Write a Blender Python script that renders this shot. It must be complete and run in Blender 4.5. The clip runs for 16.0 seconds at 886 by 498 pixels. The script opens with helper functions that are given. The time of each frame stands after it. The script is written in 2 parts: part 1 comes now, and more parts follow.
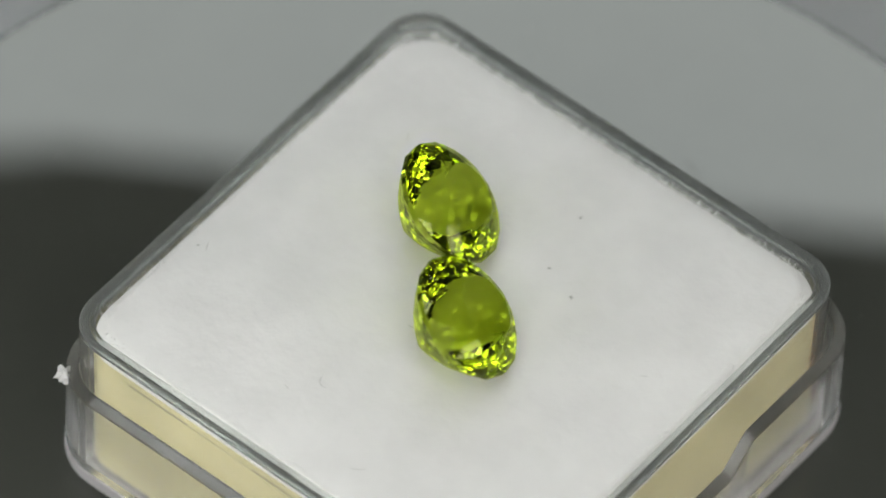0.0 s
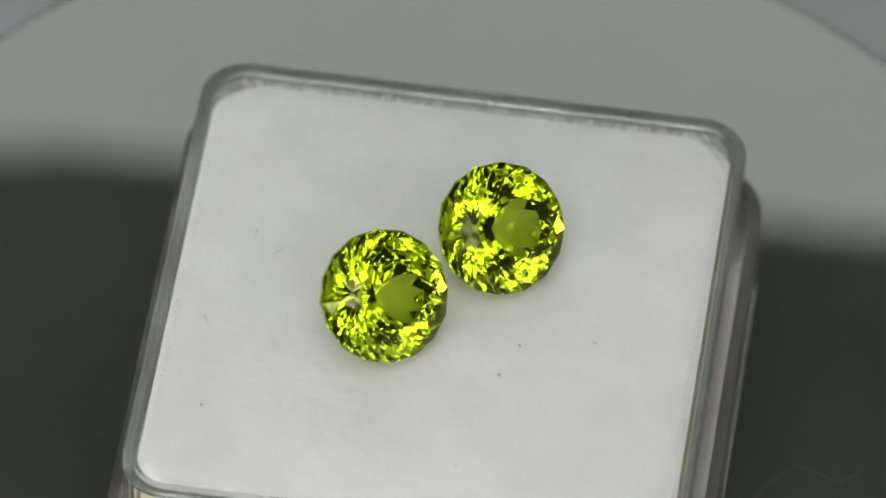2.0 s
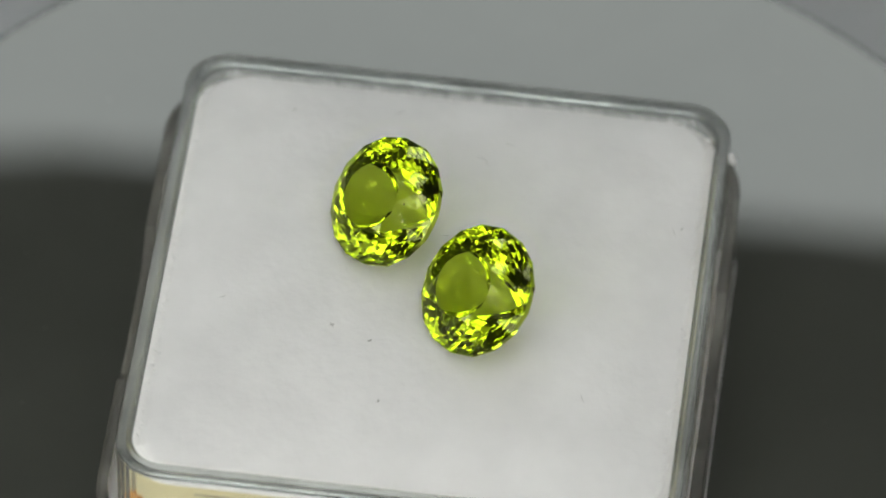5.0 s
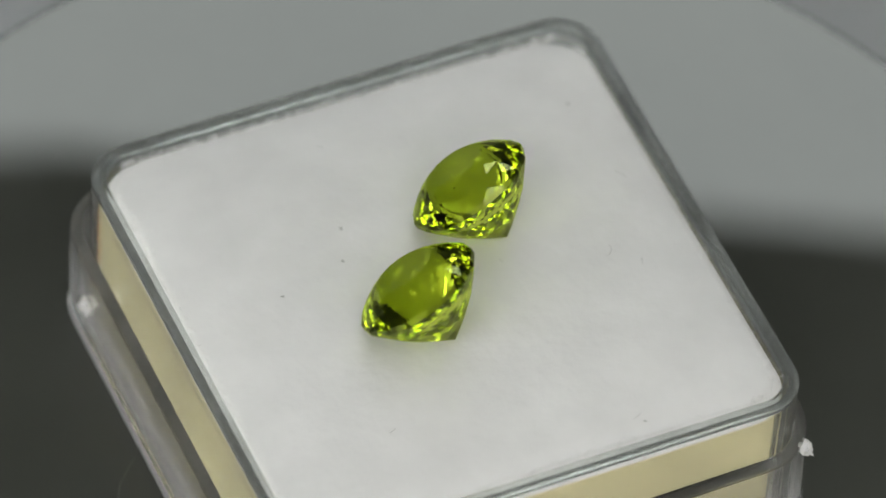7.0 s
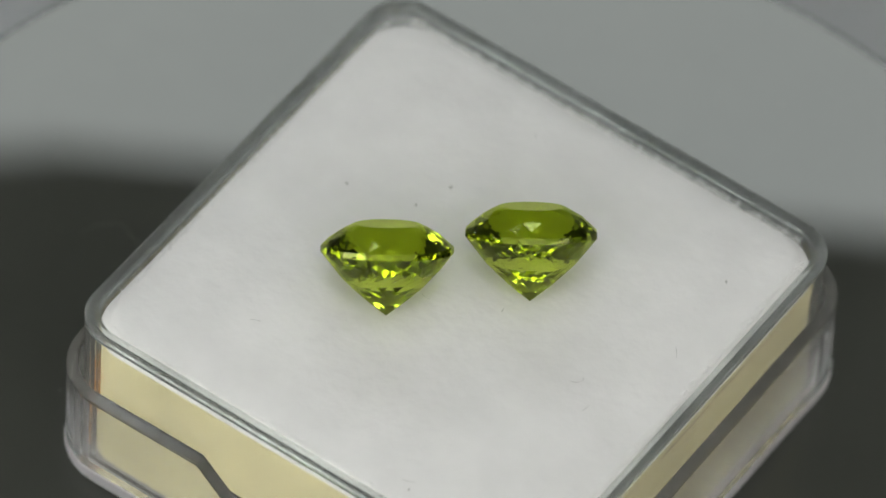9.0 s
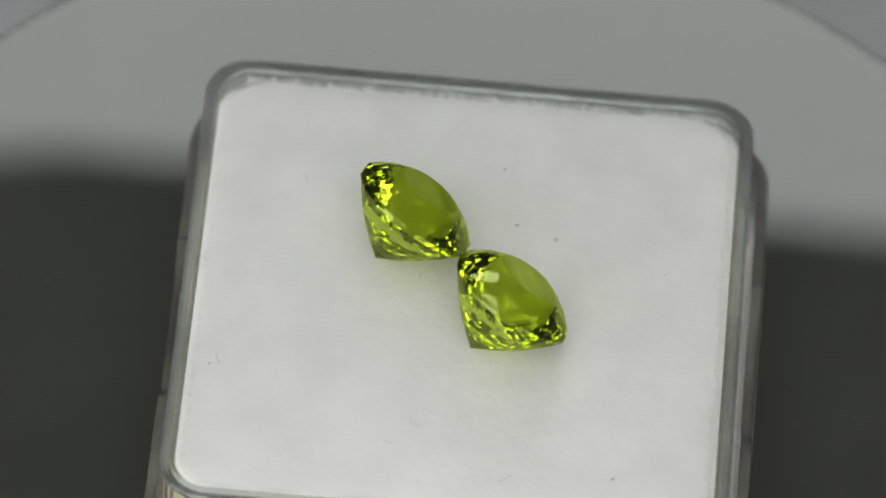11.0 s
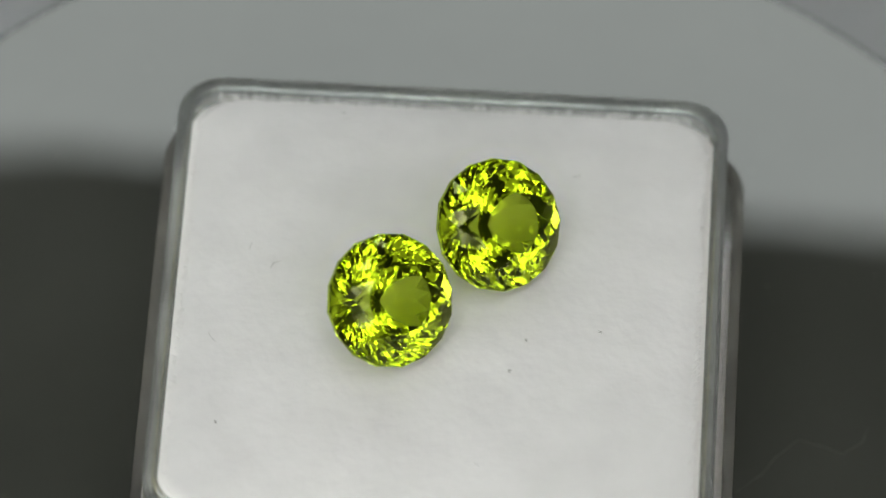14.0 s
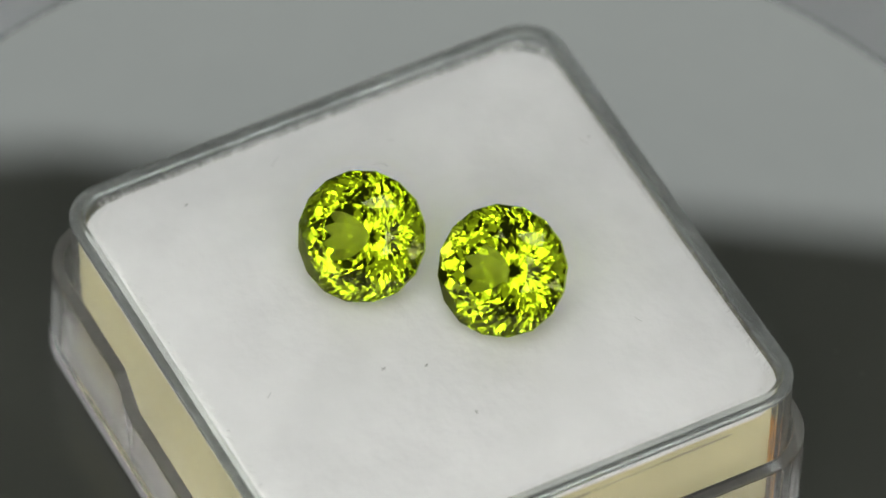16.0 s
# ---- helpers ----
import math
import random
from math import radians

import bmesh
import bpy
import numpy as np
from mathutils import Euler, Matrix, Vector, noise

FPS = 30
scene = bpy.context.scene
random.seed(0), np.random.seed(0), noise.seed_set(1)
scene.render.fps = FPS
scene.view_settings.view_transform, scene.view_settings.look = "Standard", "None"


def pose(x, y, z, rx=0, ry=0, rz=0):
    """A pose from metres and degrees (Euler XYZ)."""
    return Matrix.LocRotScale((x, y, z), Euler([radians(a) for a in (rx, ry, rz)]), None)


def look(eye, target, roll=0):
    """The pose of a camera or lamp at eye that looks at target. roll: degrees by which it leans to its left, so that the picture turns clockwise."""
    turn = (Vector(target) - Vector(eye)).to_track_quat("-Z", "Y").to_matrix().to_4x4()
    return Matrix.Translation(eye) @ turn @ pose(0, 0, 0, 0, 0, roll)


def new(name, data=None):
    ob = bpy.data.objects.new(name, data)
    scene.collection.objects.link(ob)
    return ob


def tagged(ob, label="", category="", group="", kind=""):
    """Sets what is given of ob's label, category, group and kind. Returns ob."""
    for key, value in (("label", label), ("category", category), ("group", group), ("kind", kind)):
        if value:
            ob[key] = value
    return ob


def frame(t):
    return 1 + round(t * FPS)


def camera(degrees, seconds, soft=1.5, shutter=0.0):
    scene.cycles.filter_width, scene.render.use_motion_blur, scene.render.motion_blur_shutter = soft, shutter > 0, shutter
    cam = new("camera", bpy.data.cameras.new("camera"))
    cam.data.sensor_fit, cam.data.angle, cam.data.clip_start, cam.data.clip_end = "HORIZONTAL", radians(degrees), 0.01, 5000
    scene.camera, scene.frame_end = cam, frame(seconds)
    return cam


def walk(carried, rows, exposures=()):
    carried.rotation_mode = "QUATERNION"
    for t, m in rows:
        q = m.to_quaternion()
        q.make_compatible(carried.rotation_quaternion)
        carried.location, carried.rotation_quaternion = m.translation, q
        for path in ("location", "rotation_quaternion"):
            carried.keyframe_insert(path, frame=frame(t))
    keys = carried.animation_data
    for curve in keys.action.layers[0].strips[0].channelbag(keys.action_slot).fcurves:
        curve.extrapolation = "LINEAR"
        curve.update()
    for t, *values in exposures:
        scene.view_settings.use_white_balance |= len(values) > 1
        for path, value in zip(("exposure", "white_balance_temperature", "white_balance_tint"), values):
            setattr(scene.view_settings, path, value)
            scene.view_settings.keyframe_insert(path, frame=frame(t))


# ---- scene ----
MM = 0.001

# the camera stands still on a stand in front of the turntable
cam = camera(6.7866, 16.0, soft=1.6)
EYE = (-0.000252, -0.252767, 0.320760)
TILT, LEAN = 50.487, 3.063
view = look(EYE, (EYE[0], EYE[1] + math.cos(radians(TILT)), EYE[2] - math.sin(radians(TILT))), LEAN)
walk(cam, [(0.0, view), (16.0, view)],
     [(0.0, 0.22), (0.6, 0.22), (1.5, 0.11), (2.5, 0.05), (4.0, 0.13), (4.7, 0.1), (9.1, 0.09), (12.0, 0.15), (12.7, 0.21), (14.5, 0.09), (15.5, 0.13), (16.0, 0.18)])
cam.data.dof.use_dof = True
cam.data.dof.focus_distance = 0.398
cam.data.dof.aperture_fstop = 32.0

# turntable: one turn in 12.2 s, clockwise from above
START, RATE = 53.127, 29.565
BOX_X, BOX_Y = -0.010, -0.795     # box centre off the axis, mm
TOP = 10.94                       # rim of the tray above the disc, mm
FOAM = TOP - 0.38                 # edge of the pad
DOME = 0.75                       # by which the pad bulges in the middle


def spin(t):
    return pose(0, 0, 0, 0, 0, START - RATE * t)


def spun(thing, home):
    """Keys a thing that rides on the turntable."""
    walk(thing, [(k * 0.25, spin(k * 0.25) @ home) for k in range(65)])


world = bpy.data.worlds.new("world")
world.use_nodes = True
world.node_tree.nodes["Background"].inputs[0].default_value = (0.96, 0.99, 1.0, 1)
world.node_tree.nodes["Background"].inputs[1].default_value = 0.15
scene.world = world
OVERHEAD, SIDE, RING, SPOT, BACK = 3.8, 5.2, 3.5, 5.0, 4.8     # radiance of the lamp diffusers


# ---- materials ----
def material(name, color, rough=0.5, **sockets):
    m = bpy.data.materials.new(name)
    m.use_nodes = True
    b = m.node_tree.nodes["Principled BSDF"]
    b.inputs["Base Color"].default_value = (*color, 1)
    b.inputs["Roughness"].default_value = rough
    for key, value in sockets.items():
        b.inputs[key.replace("_", " ")].default_value = value
    return m


def mottle(m, scale, amount, detail=4.0, bump=0.0, bump_scale=None, dist=0.0001):
    """Varies a material's colour by noise in object space, and adds fine relief."""
    nt = m.node_tree
    b = nt.nodes["Principled BSDF"]
    co = nt.nodes.new("ShaderNodeTexCoord")
    col = b.inputs["Base Color"].default_value[:3]
    if amount:
        n = nt.nodes.new("ShaderNodeTexNoise")
        n.inputs["Scale"].default_value, n.inputs["Detail"].default_value = scale, detail
        nt.links.new(co.outputs["Object"], n.inputs["Vector"])
        ramp = nt.nodes.new("ShaderNodeValToRGB")
        ramp.color_ramp.elements[0].position, ramp.color_ramp.elements[1].position = 0.3, 0.7
        ramp.color_ramp.elements[0].color = (*[c * (1 - amount) for c in col], 1)
        ramp.color_ramp.elements[1].color = (*[min(1, c * (1 + amount)) for c in col], 1)
        nt.links.new(n.outputs["Fac"], ramp.inputs["Fac"])
        nt.links.new(ramp.outputs["Color"], b.inputs["Base Color"])
    if bump:
        n2 = nt.nodes.new("ShaderNodeTexNoise")
        n2.inputs["Scale"].default_value, n2.inputs["Detail"].default_value = bump_scale or scale * 6, 6
        nt.links.new(co.outputs["Object"], n2.inputs["Vector"])
        bp = nt.nodes.new("ShaderNodeBump")
        bp.inputs["Strength"].default_value, bp.inputs["Distance"].default_value = bump, dist
        nt.links.new(n2.outputs["Fac"], bp.inputs["Height"])
        nt.links.new(bp.outputs["Normal"], b.inputs["Normal"])
    return m


def glow(name, color, strength):
    m = bpy.data.materials.new(name)
    m.use_nodes = True
    nt = m.node_tree
    nt.nodes.remove(nt.nodes["Principled BSDF"])
    e = nt.nodes.new("ShaderNodeEmission")
    e.inputs[0].default_value, e.inputs[1].default_value = (*color, 1), strength
    nt.links.new(e.outputs[0], nt.nodes["Material Output"].inputs[0])
    return m


def stone_material(name, tint, ior, sheen):
    """Tinted crystal: each pass and inner reflection takes up colour; the polish adds white gloss."""
    m = bpy.data.materials.new(name)
    m.use_nodes = True
    nt = m.node_tree
    nt.nodes.remove(nt.nodes["Principled BSDF"])
    g, s, add = nt.nodes.new("ShaderNodeBsdfGlass"), nt.nodes.new("ShaderNodeBsdfAnisotropic"), nt.nodes.new("ShaderNodeAddShader")
    g.inputs["Color"].default_value, g.inputs["Roughness"].default_value, g.inputs["IOR"].default_value = (*tint, 1), 0.0, ior
    s.inputs["Color"].default_value, s.inputs["Roughness"].default_value = (sheen, sheen, sheen, 1), 0.0
    nt.links.new(g.outputs[0], add.inputs[0])
    nt.links.new(s.outputs[0], add.inputs[1])
    nt.links.new(add.outputs[0], nt.nodes["Material Output"].inputs[0])
    return m


PERIDOT = stone_material("peridot", (0.775, 0.845, 0.30), 1.69, 0.005)
CLEAR = mottle(material("clear_plastic", (0.90, 0.905, 0.90), 0.12, Transmission_Weight=0.965, IOR=1.3), 60, 0, bump=0.08, bump_scale=350, dist=0.00005)
PILE = mottle(material("white_flock", (0.86, 0.86, 0.85), 0.95, Sheen_Weight=0.2, Sheen_Roughness=0.5), 300, 0.04, detail=8, bump=0.35, bump_scale=1500, dist=0.00012)
# worn rim; its grey tint stands in for dark refraction in clear plastic
RIM = mottle(material("worn_rim_refraction_tint", (0.62, 0.65, 0.635), 0.22, Transmission_Weight=0.965, IOR=1.36), 160, 0.25, bump=0.25, bump_scale=420)
# dark tint stands in for the darkness refracted through the clear edge
EDGE_TINT = mottle(material("edge_refraction_tint", (0.28, 0.28, 0.255), 0.08, Transmission_Weight=0.97, IOR=1.5), 160, 0.4, bump=0.08, bump_scale=420)
FROST = mottle(material("frosted_base", (0.72, 0.71, 0.73), 0.3, Transmission_Weight=0.35, IOR=1.45), 300, 0.05, bump=0.15, bump_scale=1500)
CREAM = mottle(material("cream_foam", (0.75, 0.685, 0.40), 0.9), 160, 0.16, bump=0.5, bump_scale=3000, dist=0.0001)
DISC = mottle(material("dark_gloss_plastic", (0.058, 0.061, 0.053), 0.015, IOR=1.5), 40, 0.16)
TABLE = mottle(material("pale_laminate", (0.50, 0.52, 0.53), 0.45), 12, 0.05)
WALL = mottle(material("grey_wall_paint", (0.45, 0.46, 0.46), 0.8), 4, 0.06)
BLACK = material("black_metal", (0.02, 0.02, 0.02), 0.4)
LAMP_TOP = glow("overhead_diffuser", (0.95, 0.985, 0.985), OVERHEAD)
# uneven ring levels, made up to vary the tones inside the stones
LAMP_RING = [glow("ring_diffuser", (1.0, 0.99, 0.95), RING * k) for k in (0.15, 0.85, 1.7)]
LAMP_SPOT = glow("spot_diffuser", (1.0, 0.99, 0.95), SPOT)
LAMP_SIDE = glow("side_diffuser", (1.0, 0.995, 0.945), SIDE)
LAMP_DIM = glow("dimmer_side_diffuser", (1.0, 0.96, 0.88), 0.64 * SIDE)
LAMP_BACK = glow("back_diffuser", (0.93, 1.0, 0.97), BACK)
MARK = material("pale_dust", (0.075, 0.075, 0.065), 0.9)
LINT = material("grey_lint", (0.48, 0.48, 0.46), 0.9)
NUB = mottle(material("frosted_plastic", (0.8, 0.8, 0.8), 0.5), 900, 0.1, bump=0.6, bump_scale=4000)
SEAM = material("seam_shade", (0.36, 0.32, 0.23), 0.8)
AMBER = mottle(material("amber_glue", (0.74, 0.33, 0.05), 0.4), 500, 0.3)


# ---- mesh helpers; shapes are drawn in millimetres ----
def part(name, bm, mat, parent=None, label="", smooth=False):
    bmesh.ops.recalc_face_normals(bm, faces=bm.faces)
    for v in bm.verts:
        v.co *= MM
    if smooth:
        for f in bm.faces:
            f.smooth = True
    me = bpy.data.meshes.new(name)
    bm.to_mesh(me)
    bm.free()
    me.materials.append(mat)
    ob = new(name, me)
    ob.parent = parent
    if label:
        ob["label"] = label
    return ob


def ring(half, r, z, knots=(), arc=8):
    """A rounded square; knots: extra points along its straight sides."""
    pts = []
    for k in range(4):
        sx, sy = ((1, 1), (-1, 1), (-1, -1), (1, -1))[k]
        for i in range(arc + 1):
            a = radians(90 * k + 90 * i / arc)
            pts.append(((half - r) * sx + r * math.cos(a), (half - r) * sy + r * math.sin(a), z))
        ux, uy = ((-1, 0), (0, -1), (1, 0), (0, 1))[k]
        nx, ny = ((0, 1), (-1, 0), (0, -1), (1, 0))[k]
        for s in knots:
            pts.append((nx * half + ux * s, ny * half + uy * s, z))
    return pts


def loft(bm, rings, cap_first=True, cap_last=True):
    rows = [[bm.verts.new(p) for p in pts] for pts in rings]
    n = len(rows[0])
    for a, b in zip(rows, rows[1:]):
        for i in range(n):
            bm.faces.new((a[i], a[(i + 1) % n], b[(i + 1) % n], b[i]))
    if cap_first:
        bm.faces.new(rows[0][::-1])
    if cap_last:
        bm.faces.new(rows[-1])
    return rows


def block(bm, x0, x1, y0, y1, z0, z1, bevel=0.0):
    m = Matrix.LocRotScale(((x0 + x1) / 2, (y0 + y1) / 2, (z0 + z1) / 2), None, (x1 - x0, y1 - y0, z1 - z0))
    made = bmesh.ops.create_cube(bm, size=1, matrix=m)
    if bevel:
        edges = {e for v in made["verts"] for e in v.link_edges}
        bmesh.ops.bevel(bm, geom=list(edges), offset=bevel, segments=2, affect="EDGES")


def lathe(bm, profile, n=128):
    loft(bm, [[(r * math.cos(2 * math.pi * i / n), r * math.sin(2 * math.pi * i / n), z) for i in range(n)] for r, z in profile])


def strand(bm, pts, r, sides=4):
    """A thin fibre along points."""
    rows = []
    for k, p in enumerate(pts):
        d = Vector(pts[min(k + 1, len(pts) - 1)]) - Vector(pts[max(k - 1, 0)])
        q = d.to_track_quat("Z", "Y")
        w = r * (1 if 0 < k < len(pts) - 1 else 0.4)
        rows.append([Vector(p) + q @ Vector((w * math.cos(2 * math.pi * i / sides), w * math.sin(2 * math.pi * i / sides), 0)) for i in range(sides)])
    loft(bm, rows)


# ---- the setting ----
def setting():
    bm = bmesh.new()
    block(bm, -1000, 1000, -1000, 1000, -60, -20)
    tagged(part("table", bm, TABLE), "pale grey laminate table top under the turntable", "table", kind="structure")
    for name, b in (("wall_north", (-1000, 1000, 1000, 1020, -20, 1000)), ("wall_east", (1000, 1020, -1020, 1020, -20, 1000)), ("wall_west", (-1020, -1000, -1020, 1020, -20, 1000)),
                    ("wall_south", (-1000, 1000, -1020, -1000, -20, 1000)), ("ceiling", (-1020, 1020, -1020, 1020, 1000, 1020))):
        bm = bmesh.new()
        block(bm, *b)
        tagged(part(name, bm, WALL), "plain grey painted surface", "ceiling" if name == "ceiling" else "wall", kind="structure")


def lamp(name, label, w, h, m, mat, pole):
    """A flat lamp panel: black housing, glowing diffuser on its -z side, on a pole that stands at (x, y)."""
    root = tagged(new(name), label, "lamp")
    bm = bmesh.new()
    block(bm, -w / 2 - 1, w / 2 + 1, -h / 2 - 1, h / 2 + 1, 0, 12, 0.6)
    bm.transform(Matrix.Scale(1000, 4) @ m @ Matrix.Scale(0.001, 4))
    housing = part("housing", bm, BLACK, root)
    bm = bmesh.new()
    block(bm, -w / 2, w / 2, -h / 2, h / 2, -1.5, -0.2)
    bm.transform(Matrix.Scale(1000, 4) @ m @ Matrix.Scale(0.001, 4))
    part("diffuser", bm, mat, housing, "glowing white diffuser")
    back = m @ Vector((0, 0, 0.012)) * 1000
    bm = bmesh.new()
    strand(bm, [(pole[0], pole[1], -20), (pole[0], pole[1], back.z), (back.x, back.y, back.z)], 5, 10)
    part("pole", bm, BLACK, root)
    bm = bmesh.new()
    lathe(bm, [(60, -20), (60, -14), (56, -11), (8, -10)], 40)
    bmesh.ops.translate(bm, verts=bm.verts, vec=(pole[0], pole[1], 0))
    part("foot", bm, BLACK, root)
    return root


def ring_light():
    """An unseen ring lamp round the lens, added to light the stones, on a stand of its own."""
    root = tagged(new("ring_light"), "added white segmented ring lamp on a black stand, unseen", "lamp")
    axis = Vector((0, -math.cos(radians(TILT)), math.sin(radians(TILT))))
    m = Matrix.Translation(axis * 350) @ axis.to_track_quat("Z", "Y").to_matrix().to_4x4()
    prof, n = ((64, 0), (193, 0), (193, 14), (64, 14)), 64
    bm = bmesh.new()
    rows = [[bm.verts.new((r * math.cos(2 * math.pi * i / n), r * math.sin(2 * math.pi * i / n), z)) for i in range(n)] for r, z in prof]
    for k in range(4):
        p, q = rows[k], rows[(k + 1) % 4]
        for i in range(n):
            bm.faces.new((p[i], p[(i + 1) % n], q[(i + 1) % n], q[i]))
    bm.transform(m)
    housing = part("housing", bm, BLACK, root)
    rnd = random.Random(8)
    for k in range(18):
        for r0, r1 in ((68, 84), (86, 114), (116, 150), (152, 190)):
            a0 = 20 * k + (10 if r0 in (86, 152) else 0)
            arc = [radians(a0 + 19.2 * i / 4) for i in range(5)]
            flat = [(r0 * math.cos(a), r0 * math.sin(a)) for a in arc] + [(r1 * math.cos(a), r1 * math.sin(a)) for a in reversed(arc)]
            bm = bmesh.new()
            loft(bm, [[(x, y, z) for x, y in flat] for z in (-3, -0.5)])
            bm.transform(m)
            bright = r0 == 86 and 262 < a0 + 9.6 < 285    # the one segment under the lens that is turned up
            part("lamp_segment", bm, LAMP_SPOT if bright else LAMP_RING[rnd.choice((0, 1, 1, 2) if r0 == 116 else (0, 0, 1))], housing, "glowing white segment")
    foot = m @ Vector((0, -188, 10))
    bm = bmesh.new()
    strand(bm, [(foot.x, foot.y, -20), (foot.x, foot.y, foot.z)], 5, 10)
    part("pole", bm, BLACK, root)
    bm = bmesh.new()
    lathe(bm, [(50, -20), (50, -14), (46, -11), (8, -10)], 40)
    bmesh.ops.translate(bm, verts=bm.verts, vec=(foot.x, foot.y, 0))
    part("foot", bm, BLACK, root)


# ---- the turntable ----
SCRATCH = ((23.5, 1.2), (23.2, 0.2), (22.1, -0.7), (21.2, -0.3), (19.7, 0.1), (18.4, -1.3), (17.8, -2.4), (16.4, -3.8))


def turntable():
    """Disc with its top 0.3 mm under the zero level, faint marks and dust on it."""
    root = tagged(new("turntable"), "round dark glossy plastic turntable on a pale table", "turntable")
    bm = bmesh.new()
    lathe(bm, [(36.0, -5), (36.8, -4.4), (36.8, -0.5), (36.75, -0.36), (36.6, -0.3)])
    part("disc", bm, DISC, root)
    bm = bmesh.new()
    lathe(bm, [(31, -20), (31, -5.4), (30.5, -5.02)], 64)
    part("base", bm, BLACK, root)
    # a scratch, added as a thin strand that lies on the disc
    bm = bmesh.new()
    strand(bm, [(x, y, -0.29) for x, y in SCRATCH], 0.035, 5)
    part("lint_trail", bm, MARK, root, "faint grey scratch on the disc")
    rnd = random.Random(11)
    bm = bmesh.new()
    for _ in range(70):
        a, r, s = rnd.uniform(0, 6.283), 36 * math.sqrt(rnd.random()), rnd.uniform(0.03, 0.1)
        m = Matrix.Translation((r * math.cos(a), r * math.sin(a), -0.3 + 0.2 * s)) @ Matrix.Diagonal((s, s * rnd.uniform(0.6, 1), 0.3 * s, 1))
        bmesh.ops.create_icosphere(bm, subdivisions=1, radius=1, matrix=m)
    tagged(part("dust", bm, MARK, root, "scattered pale dust grains"), kind="stuff")
    return root


# ---- the box ----
def tray():
    """Clear square tray, open at the top."""
    root = tagged(new("gem_tray"), "clear square plastic gem tray with rounded corners", "tray")
    z = TOP - 0.42
    bm = bmesh.new()
    loft(bm, [ring(*p) for p in ((14.5, 2.2, 0.36), (14.82, 2.4, 0.46), (14.9, 2.45, 0.8), (15, 2.45, z), (14.5, 2.1, z), (14.45, 2.1, 0.72), (14.3, 2.0, 0.54))])
    part("wall", bm, CLEAR, root)
    bm = bmesh.new()
    loft(bm, [ring(*p) for p in ((15, 2.45, z + 0.004), (15, 2.45, TOP - 0.2), (14.93, 2.42, TOP - 0.07), (14.78, 2.3, TOP),
                                 (14.42, 2.0, TOP), (14.27, 1.87, TOP - 0.07), (14.2, 1.85, TOP - 0.2), (14.2, 1.85, z + 0.004))], False, False)
    n = len(bm.verts) // 8
    bm.verts.ensure_lookup_table()
    for i in range(n):
        bm.faces.new((bm.verts[i], bm.verts[(i + 1) % n], bm.verts[7 * n + (i + 1) % n], bm.verts[7 * n + i]))
    part("rim", bm, RIM, root)
    for m in (pose(0, 0, 0, 0, 0, 0), pose(0, 0, 0, 0, 0, -90)):
        bm = bmesh.new()
        arcs = []
        for k in range(9):
            z, half = 0.9 + 0.85 * k, 15 + 5 * math.sin(2.1 * k) - (4 if k in (0, 8) else 0)
            out = [radians(45 + half * (i / 4 - 1)) for i in range(9)]
            arcs.append([(11.88 + r * math.cos(a), 11.88 + r * math.sin(a), z) for r, way in ((2.52, out), (2.64, out[::-1])) for a in way])
        loft(bm, arcs)
        bm.transform(m)
        part("glue_streak", bm, AMBER, root, "amber streak of old glue")
    return root


NOTCH = (-5.5, -3.7, 3.7, 5.5)


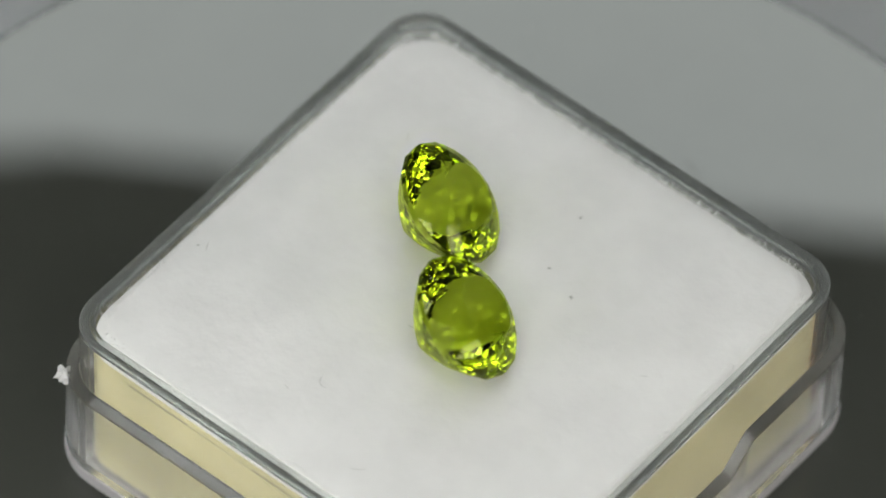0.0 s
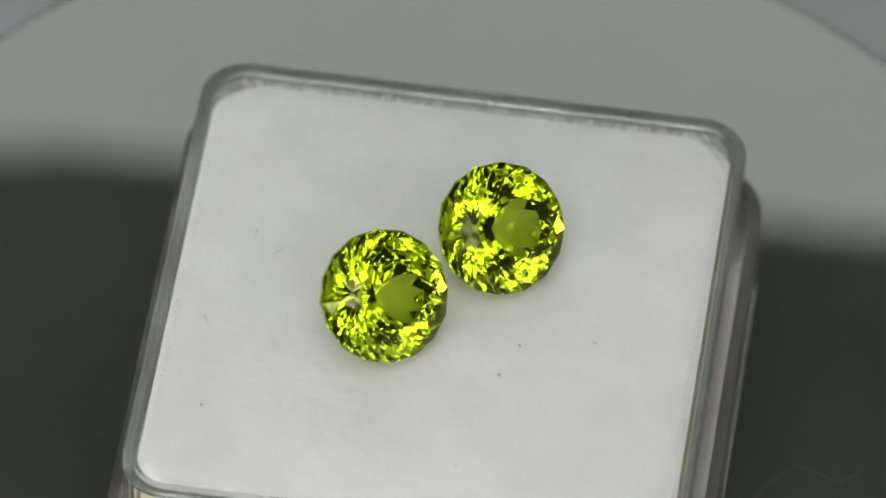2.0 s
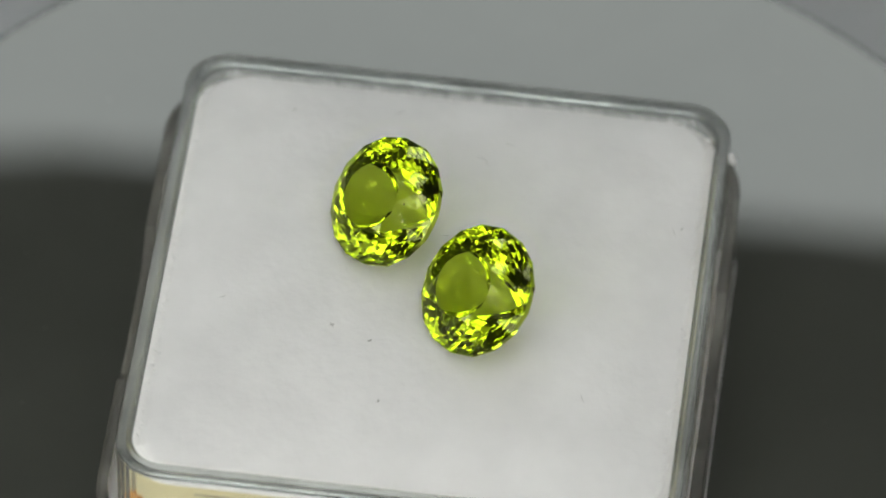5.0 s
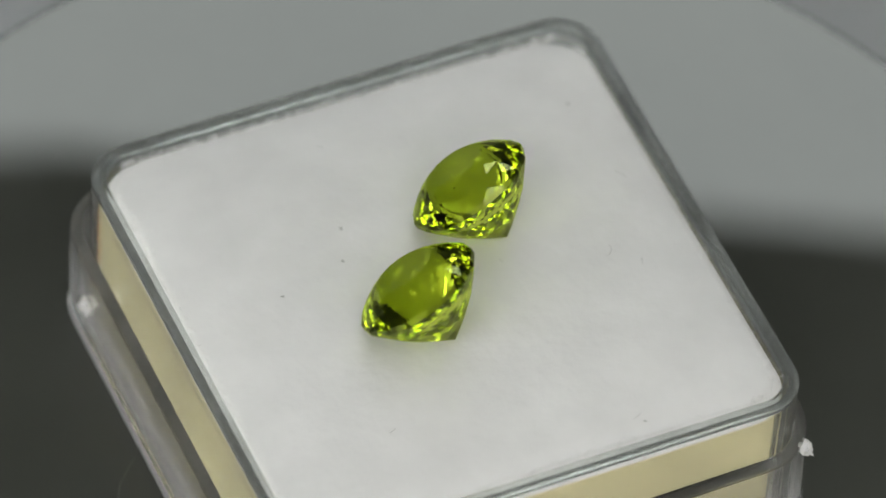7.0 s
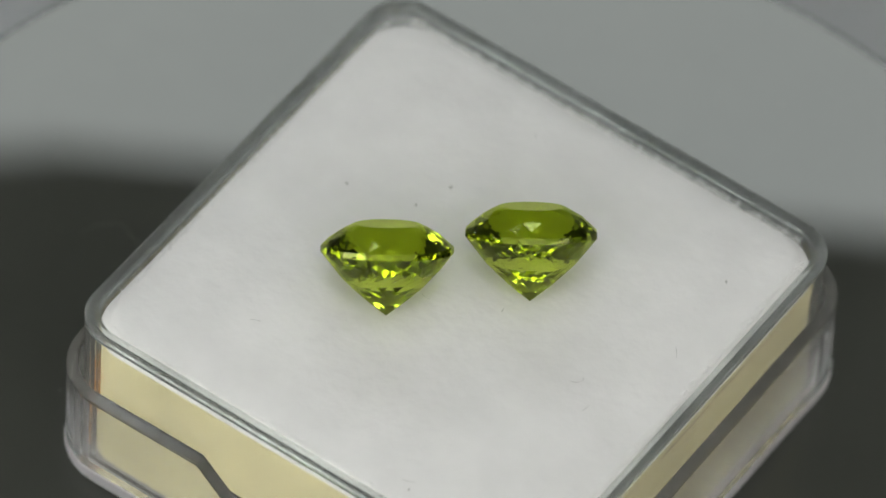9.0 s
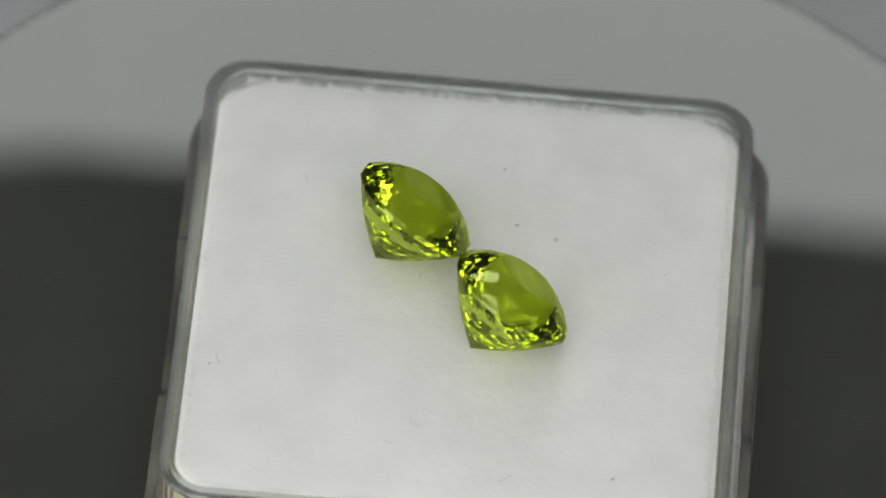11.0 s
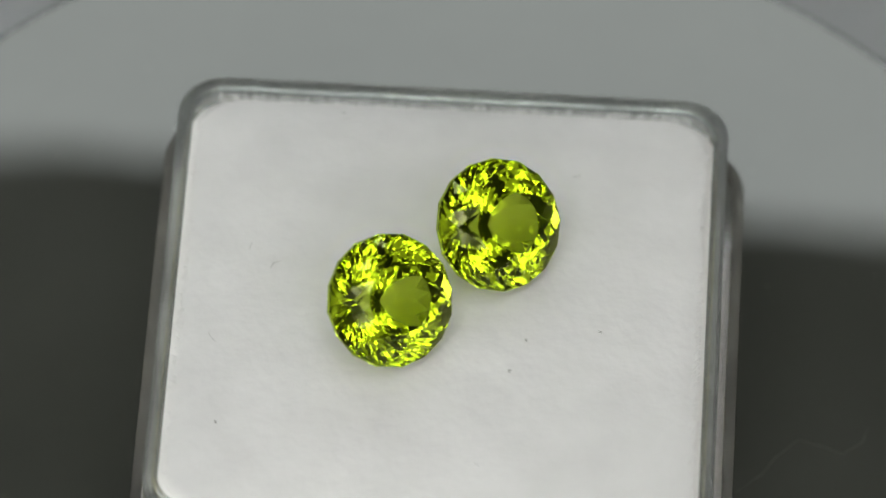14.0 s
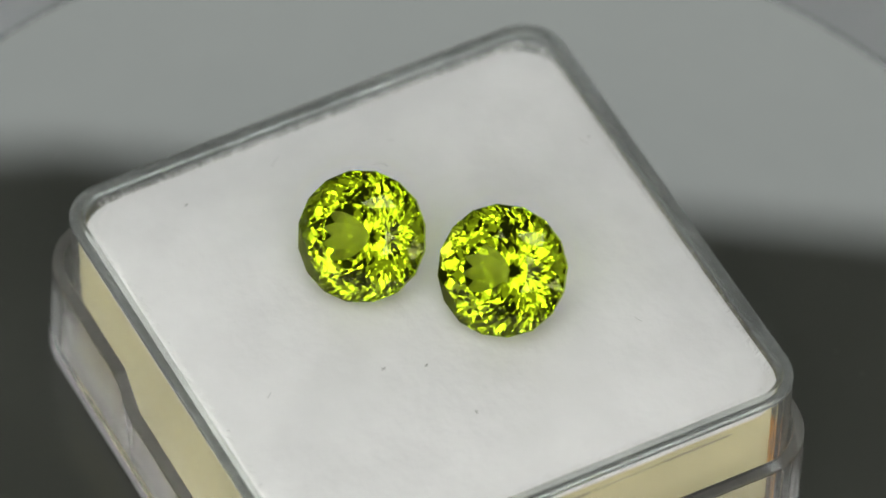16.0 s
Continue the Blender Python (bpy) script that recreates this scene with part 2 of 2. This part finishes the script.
def cover():
    """The clear outer half of the box, with a lowered rim in the middle of two sides."""
    root = tagged(new("plastic_case"), "clear plastic outer case with notched rim round the tray", "case")

    def band(profile, name, mat):
        bm = bmesh.new()
        rows = []
        for half, r, z in profile:
            pts = ring(half, r, z, NOTCH)
            if z > 5:
                pts = [(x, y, z - 1.75 * min(1, max(0, (5.5 - abs(x)) / 1.8)) if abs(y) > 15 else z) for x, y, z in pts]
            rows.append(pts)
        loft(bm, rows, False, False)
        n, last = len(rows[0]), len(rows) - 1
        bm.verts.ensure_lookup_table()
        for i in range(n):
            bm.faces.new((bm.verts[i], bm.verts[(i + 1) % n], bm.verts[last * n + (i + 1) % n], bm.verts[last * n + i]))
        return part(name, bm, mat, root)
    side_wall = band(((16.05, 3.6, 1.0), (15.95, 3.5, 6.6), (15.33, 2.95, 6.6), (15.22, 2.87, 1.0)), "side_wall", CLEAR)
    band(((15.95, 3.5, 6.604), (15.95, 3.5, 6.74), (15.92, 3.48, 6.80), (15.38, 3.0, 7.0), (15.33, 2.95, 6.94), (15.33, 2.95, 6.604)), "rim", EDGE_TINT)
    bm = bmesh.new()
    loft(bm, [ring(*p) for p in ((14.9, 3.1, -0.3), (15.8, 3.45, -0.2), (16.04, 3.57, 0.05), (16.09, 3.62, 0.3), (16.07, 3.61, 0.9), (16.0, 3.56, 0.995), (15.35, 2.95, 0.995), (15.22, 2.87, 0.5), (14.9, 2.8, 0.296))])
    part("base", bm, FROST, root, "frosted pale plastic base")
    rnd = random.Random(21)
    bm = bmesh.new()
    for _ in range(420):
        side, s, d, g = rnd.randrange(4), rnd.uniform(-14, 14), rnd.uniform(15.03, 15.17), rnd.uniform(0.02, 0.06)
        ux, uy = ((1, 0), (0, 1), (-1, 0), (0, -1))[side]
        m = Matrix.Translation((ux * d - uy * s, uy * d + ux * s, 0.32 + 0.5 * g + abs(rnd.gauss(0, 0.4)))) @ Matrix.Diagonal((g, g * rnd.uniform(0.5, 1.2), g * rnd.uniform(0.5, 1.2), 1))
        bmesh.ops.create_icosphere(bm, subdivisions=1, radius=1, matrix=m)
    tagged(part("crumbs", bm, LINT, root, "grey crumbs along the bottom"), kind="stuff")
    for x, y, z in ((-15.06, 15.06, 6.4), (16.05, -10.6, 3.7)):
        bm = bmesh.new()
        bmesh.ops.create_icosphere(bm, subdivisions=3, radius=0.38)
        for v in bm.verts:
            k = 1 + 0.9 * noise.noise(v.co * 5 + Vector((x, y, 0)))
            v.co = Vector((v.co.x * k, v.co.y * k, v.co.z * k * 1.2)) + Vector((x, y, z))
        part("nub", bm, NUB, side_wall, "rough white moulding nub")
    return root


def pad():
    root = tagged(new("foam_pad"), "cream foam pad with white flocked top in a clear tray", "foam pad")
    bm = bmesh.new()
    loft(bm, [ring(*p) for p in ((14.2, 2.4, 0.58), (14.35, 2.5, 0.8), (14.38, 2.5, TOP - 1.42), (14.3, 2.45, TOP - 1.37))])
    part("foam_core", bm, CREAM, root, "cream foam block", smooth=False)
    # dark strips paint the shade of the groove along two sides of the foam
    for side in (-1, 1):
        bm = bmesh.new()
        for k in range(5):
            y0 = -10.6 + 4.24 * k
            block(bm, side * 14.36 - 0.03, side * 14.36 + 0.05, y0, y0 + 4.1, 8.98 + 0.04 * math.sin(2.3 * k), 9.1 + 0.05 * math.sin(1.7 * k))
        part("seam", bm, SEAM, root, "dark strip painted for the shaded seam along the foam")
    # flocked top: rings inward, with a soft uneven surface
    bm = bmesh.new()
    knots = (-9, -6, -3, 0, 3, 6, 9)
    rings = [ring(14.36, 2.5, TOP - 1.36, knots), ring(14.38, 2.5, TOP - 1.3, knots), ring(14.0, 2.5, TOP - 1.18, knots), ring(14.0, 2.5, TOP - 0.95, knots), ring(13.96, 2.5, TOP - 0.72, knots), ring(13.84, 2.45, FOAM - 0.14, knots), ring(13.62, 2.35, FOAM - 0.03, knots)]
    for k in range(1, 14):
        s = 13.75 - k
        rings.append(ring(s, max(0.05, 2.2 * s / 13.85), FOAM, [u * s / 13.7 for u in (-9, -6, -3, 0, 3, 6, 9)]))
    rings = [[(x, y, pad_height(x, y) if z >= FOAM else z) for x, y, z in r] for r in rings]
    loft(bm, rings)
    flock = part("flocked_top", bm, PILE, root, "white fuzzy flocked cloth", smooth=True)
    # fibres that stand up along the edge
    bm = bmesh.new()
    rnd = random.Random(5)
    for _ in range(4200):
        side, s = rnd.randrange(4), rnd.uniform(-12.9, 12.9)
        d = 13.76 + rnd.uniform(-0.3, 0.16)
        ux, uy = ((1, 0), (0, 1), (-1, 0), (0, -1))[side]
        p = Vector((ux * d - uy * s, uy * d + ux * s, FOAM - 0.12))
        tip = p + Vector((ux * rnd.uniform(-0.05, 0.36) + rnd.uniform(-.15, .15), uy * rnd.uniform(-0.05, 0.36) + rnd.uniform(-.15, .15), rnd.uniform(0.12, 0.34)))
        w = rnd.uniform(0.012, 0.024)
        vs = [bm.verts.new(p + Vector((w * math.cos(a), w * math.sin(a), 0))) for a in (0, 2.1, 4.2)]
        top = bm.verts.new(tip)
        for i in range(3):
            bm.faces.new((vs[i], vs[(i + 1) % 3], top))
    tagged(part("fuzz", bm, PILE, flock, "short white fibres"), kind="stuff")
    return root


# ---- the stones ----
def gem(seed, turn, crown, deep):
    """Round brilliant with 16-fold rings of facets: hull of staggered rings."""
    root = tagged(new("gemstone"), "lime green round faceted peridot lying tilted on white flock", "gemstone", "pair of peridots")
    rnd = random.Random(seed)
    bm = bmesh.new()
    R = 3.56
    for r, z, off in ((1.78, 1.30, 0), (2.24, 1.091, 0.5), (2.72, 0.82, 0), (3.18, 0.479, 0.5), (R, 0.16, 0), (R, -0.16, 0), (2.95, -0.925, 0.5), (2.4, -1.568, 0),
                      (1.85, -2.108, 0.5), (1.25, -2.619, 0), (0.65, -3.096, 0.5)):
        z = 0.13 + (z - 0.13) * crown if z > 0.2 else -0.13 + (z + 0.13) * deep if z < -0.2 else z
        for i in range(16):
            a = 2 * math.pi * (i + off) / 16 + radians(turn)
            k = 1 + rnd.uniform(-0.006, 0.006)
            bm.verts.new((k * r * math.cos(a), k * r * math.sin(a), z))
    bm.verts.new((0, 0, -0.13 - 3.447 * deep))
    bmesh.ops.convex_hull(bm, input=bm.verts)
    bmesh.ops.delete(bm, geom=[v for v in bm.verts if not v.link_faces], context="VERTS")
    bmesh.ops.dissolve_limit(bm, angle_limit=0.004, verts=bm.verts, edges=bm.edges)
    groups = {"table_facet": [], "crown": [], "girdle": [], "pavilion": []}
    for f in bm.faces:
        z = f.calc_center_median().z
        key = "table_facet" if f.normal.z > 0.99 else "crown" if z > 0.131 else "girdle" if z > -0.14 else "pavilion"
        groups[key].append([tuple(v.co) for v in f.verts])
    bm.free()
    for name, faces in groups.items():
        b = bmesh.new()
        seen = {}
        for pts in faces:
            vs = []
            for p in pts:
                key = tuple(round(c, 5) for c in p)
                if key not in seen:
                    seen[key] = b.verts.new(p)
                vs.append(seen[key])
            b.faces.new(vs)
        me = bpy.data.meshes.new(name)
        for v in b.verts:
            v.co *= MM
        b.to_mesh(me)
        b.free()
        me.materials.append(PERIDOT)
        facets = new(name, me)
        facets.parent = root
    if deep > 1:
        bm = bmesh.new()
        bmesh.ops.create_icosphere(bm, subdivisions=2, radius=0.065, matrix=Matrix.Translation((-1.14, 1.76, 1.13)))
        part("inclusion", bm, BLACK, root, "tiny black inclusion")
    return root


setting()
lamp("overhead_lamp", "long white lamp bar hanging over the table", 500, 56, pose(0, 0.065, 0.50, -7, 0, 0), LAMP_TOP, (330, 330))
# two unseen panels, added to fill the box sides and the stones
for side in (-1, 1):
    at = Vector((side * 0.40, -0.25, 0.125))
    turn = (at - Vector((0, 0, 0.01))).to_track_quat("Z", "Y").to_matrix().to_4x4()
    tagged(lamp("softbox", "added white fill panel beside the turntable, unseen", 190, 190, Matrix.Translation(at) @ turn, LAMP_SIDE if side < 0 else LAMP_DIM, (side * 480, -360)), group="softboxes")
# a light bar that the glossy disc mirrors, and an added ring lamp round the lens
lamp("light_bar", "white light bar standing behind the turntable", 96, 30, pose(0, 0.160, 0.1690) @ pose(0, 0, 0, 0, -4.7, 0) @ pose(0, 0, -0.015) @ pose(0, 0, 0, -90, 0, 0), LAMP_BACK, (20, 215))
# unseen second bar, added to step the left end of the mirrored edge
lamp("light_bar", "short white bar added behind the longer one to step its mirrored edge", 40, 40, pose(-0.057, 0.178, 0.1685, -90, 0, 0), LAMP_BACK, (-70, 230))
ring_light()
# lint: (x, y, size, curl) on the pad; curl 0 is a tuft
LINTS = ((3.9, -4.75, 0.14, 0), (4.7, -2.6, 0.1, 0), (8.6, -1.65, 0.1, 0), (-9.1, 1.9, 0.75, 1.0), (-12.0, -3.2, 0.7, 0.6), (6.9, 9.0, 0.4, 0.5), (-3.2, 0.5, 0.3, 0.4),
         (0.55, 2.35, 0.45, 0.8), (-10.4, 3.1, 0.35, 0.5), (-6.0, 13.0, 0.12, 0), (-11.4, -8.8, 0.11, 0), (2.5, -10.8, 0.3, 0.6), (-5.7, 12.6, 0.6, 0.4))


def pad_height(x, y):
    d = ((x / 13.7) ** 6 + (y / 13.7) ** 6) ** (1 / 6)
    return FOAM + DOME * (1 - min(1, d) ** 3) + 0.05 * noise.noise(Vector((x * 0.5, y * 0.5, 3)))


def lint(x, y, size, curl, k):
    """A tuft or a thin curled fibre that lies on the pad."""
    bm = bmesh.new()
    if curl:
        pts = []
        for i in range(7):
            a = 1.5 * curl * (i / 6 - 0.5) * 2
            pts.append((size * math.sin(a) / max(0.5, curl) * 0.7, size * (1 - math.cos(a)) * 0.5, 0.03))
        strand(bm, pts, 0.012, 5)
        name, label = "lint_fibre", "thin grey curled fibre lying on white flock"
    else:
        rnd = random.Random(k)
        for _ in range(4):
            a, s, c = rnd.uniform(0, 6.28), size * rnd.uniform(0.8, 2.0), rnd.uniform(-0.5, 0.5) * size
            u, v = Vector((math.cos(a), math.sin(a), 0)), Vector((-math.sin(a), math.cos(a), 0))
            strand(bm, [tuple(u * s * w + v * c * (1 - w * w) + Vector((0, 0, 0.03))) for w in (-1, -0.5, 0, 0.5, 1)], 0.02, 4)
        name, label = "lint_tuft", "small grey tuft of lint lying on white flock"
    return tagged(part(name, bm, LINT), label, "lint", "lint on the pad")


table_disc = turntable()
HOME = pose(BOX_X * MM, BOX_Y * MM, 0)
LEANT = HOME @ pose(0, 0, 0, 0.62, -1.08, 0)     # the tray sits a little askew in the lid
case = cover()
box_tray = tray()
for clear in (*case.children, *box_tray.children):
    clear.visible_shadow = False
foam = pad()
LIE = 42.6
stones = []
for x, y, z, heading, tilt, seed, turn, crown, deep, rise in ((1.17, 4.69, 11.62, -54.2, LIE, 1, 3, 1.05, 1.0, 3.60), (-4.35, -0.80, 11.40, -54.2, LIE, 2, 9, 1.12, 1.03, 3.77)):
    stones.append((gem(seed, turn, crown, deep), HOME @ pose(x * MM, y * MM, z * MM) @ pose(0, 0, 0, 0, 0, heading) @ pose(0, 0, 0, 0, tilt, 0) @ pose(0, 0, rise * MM)))

lints = [(lint(x, y, size * 0.75, curl, k), LEANT @ pose(x * MM, y * MM, pad_height(x, y) * MM, 0, 0, 77 * k)) for k, (x, y, size, curl) in enumerate(LINTS)]


def motions():
    spun(table_disc, pose(0, 0, 0))
    spun(case, HOME @ pose(0, -0.25 * MM, 0))
    spun(box_tray, LEANT)
    spun(foam, LEANT)
    for stone, home in stones + lints:
        spun(stone, home)


motions()
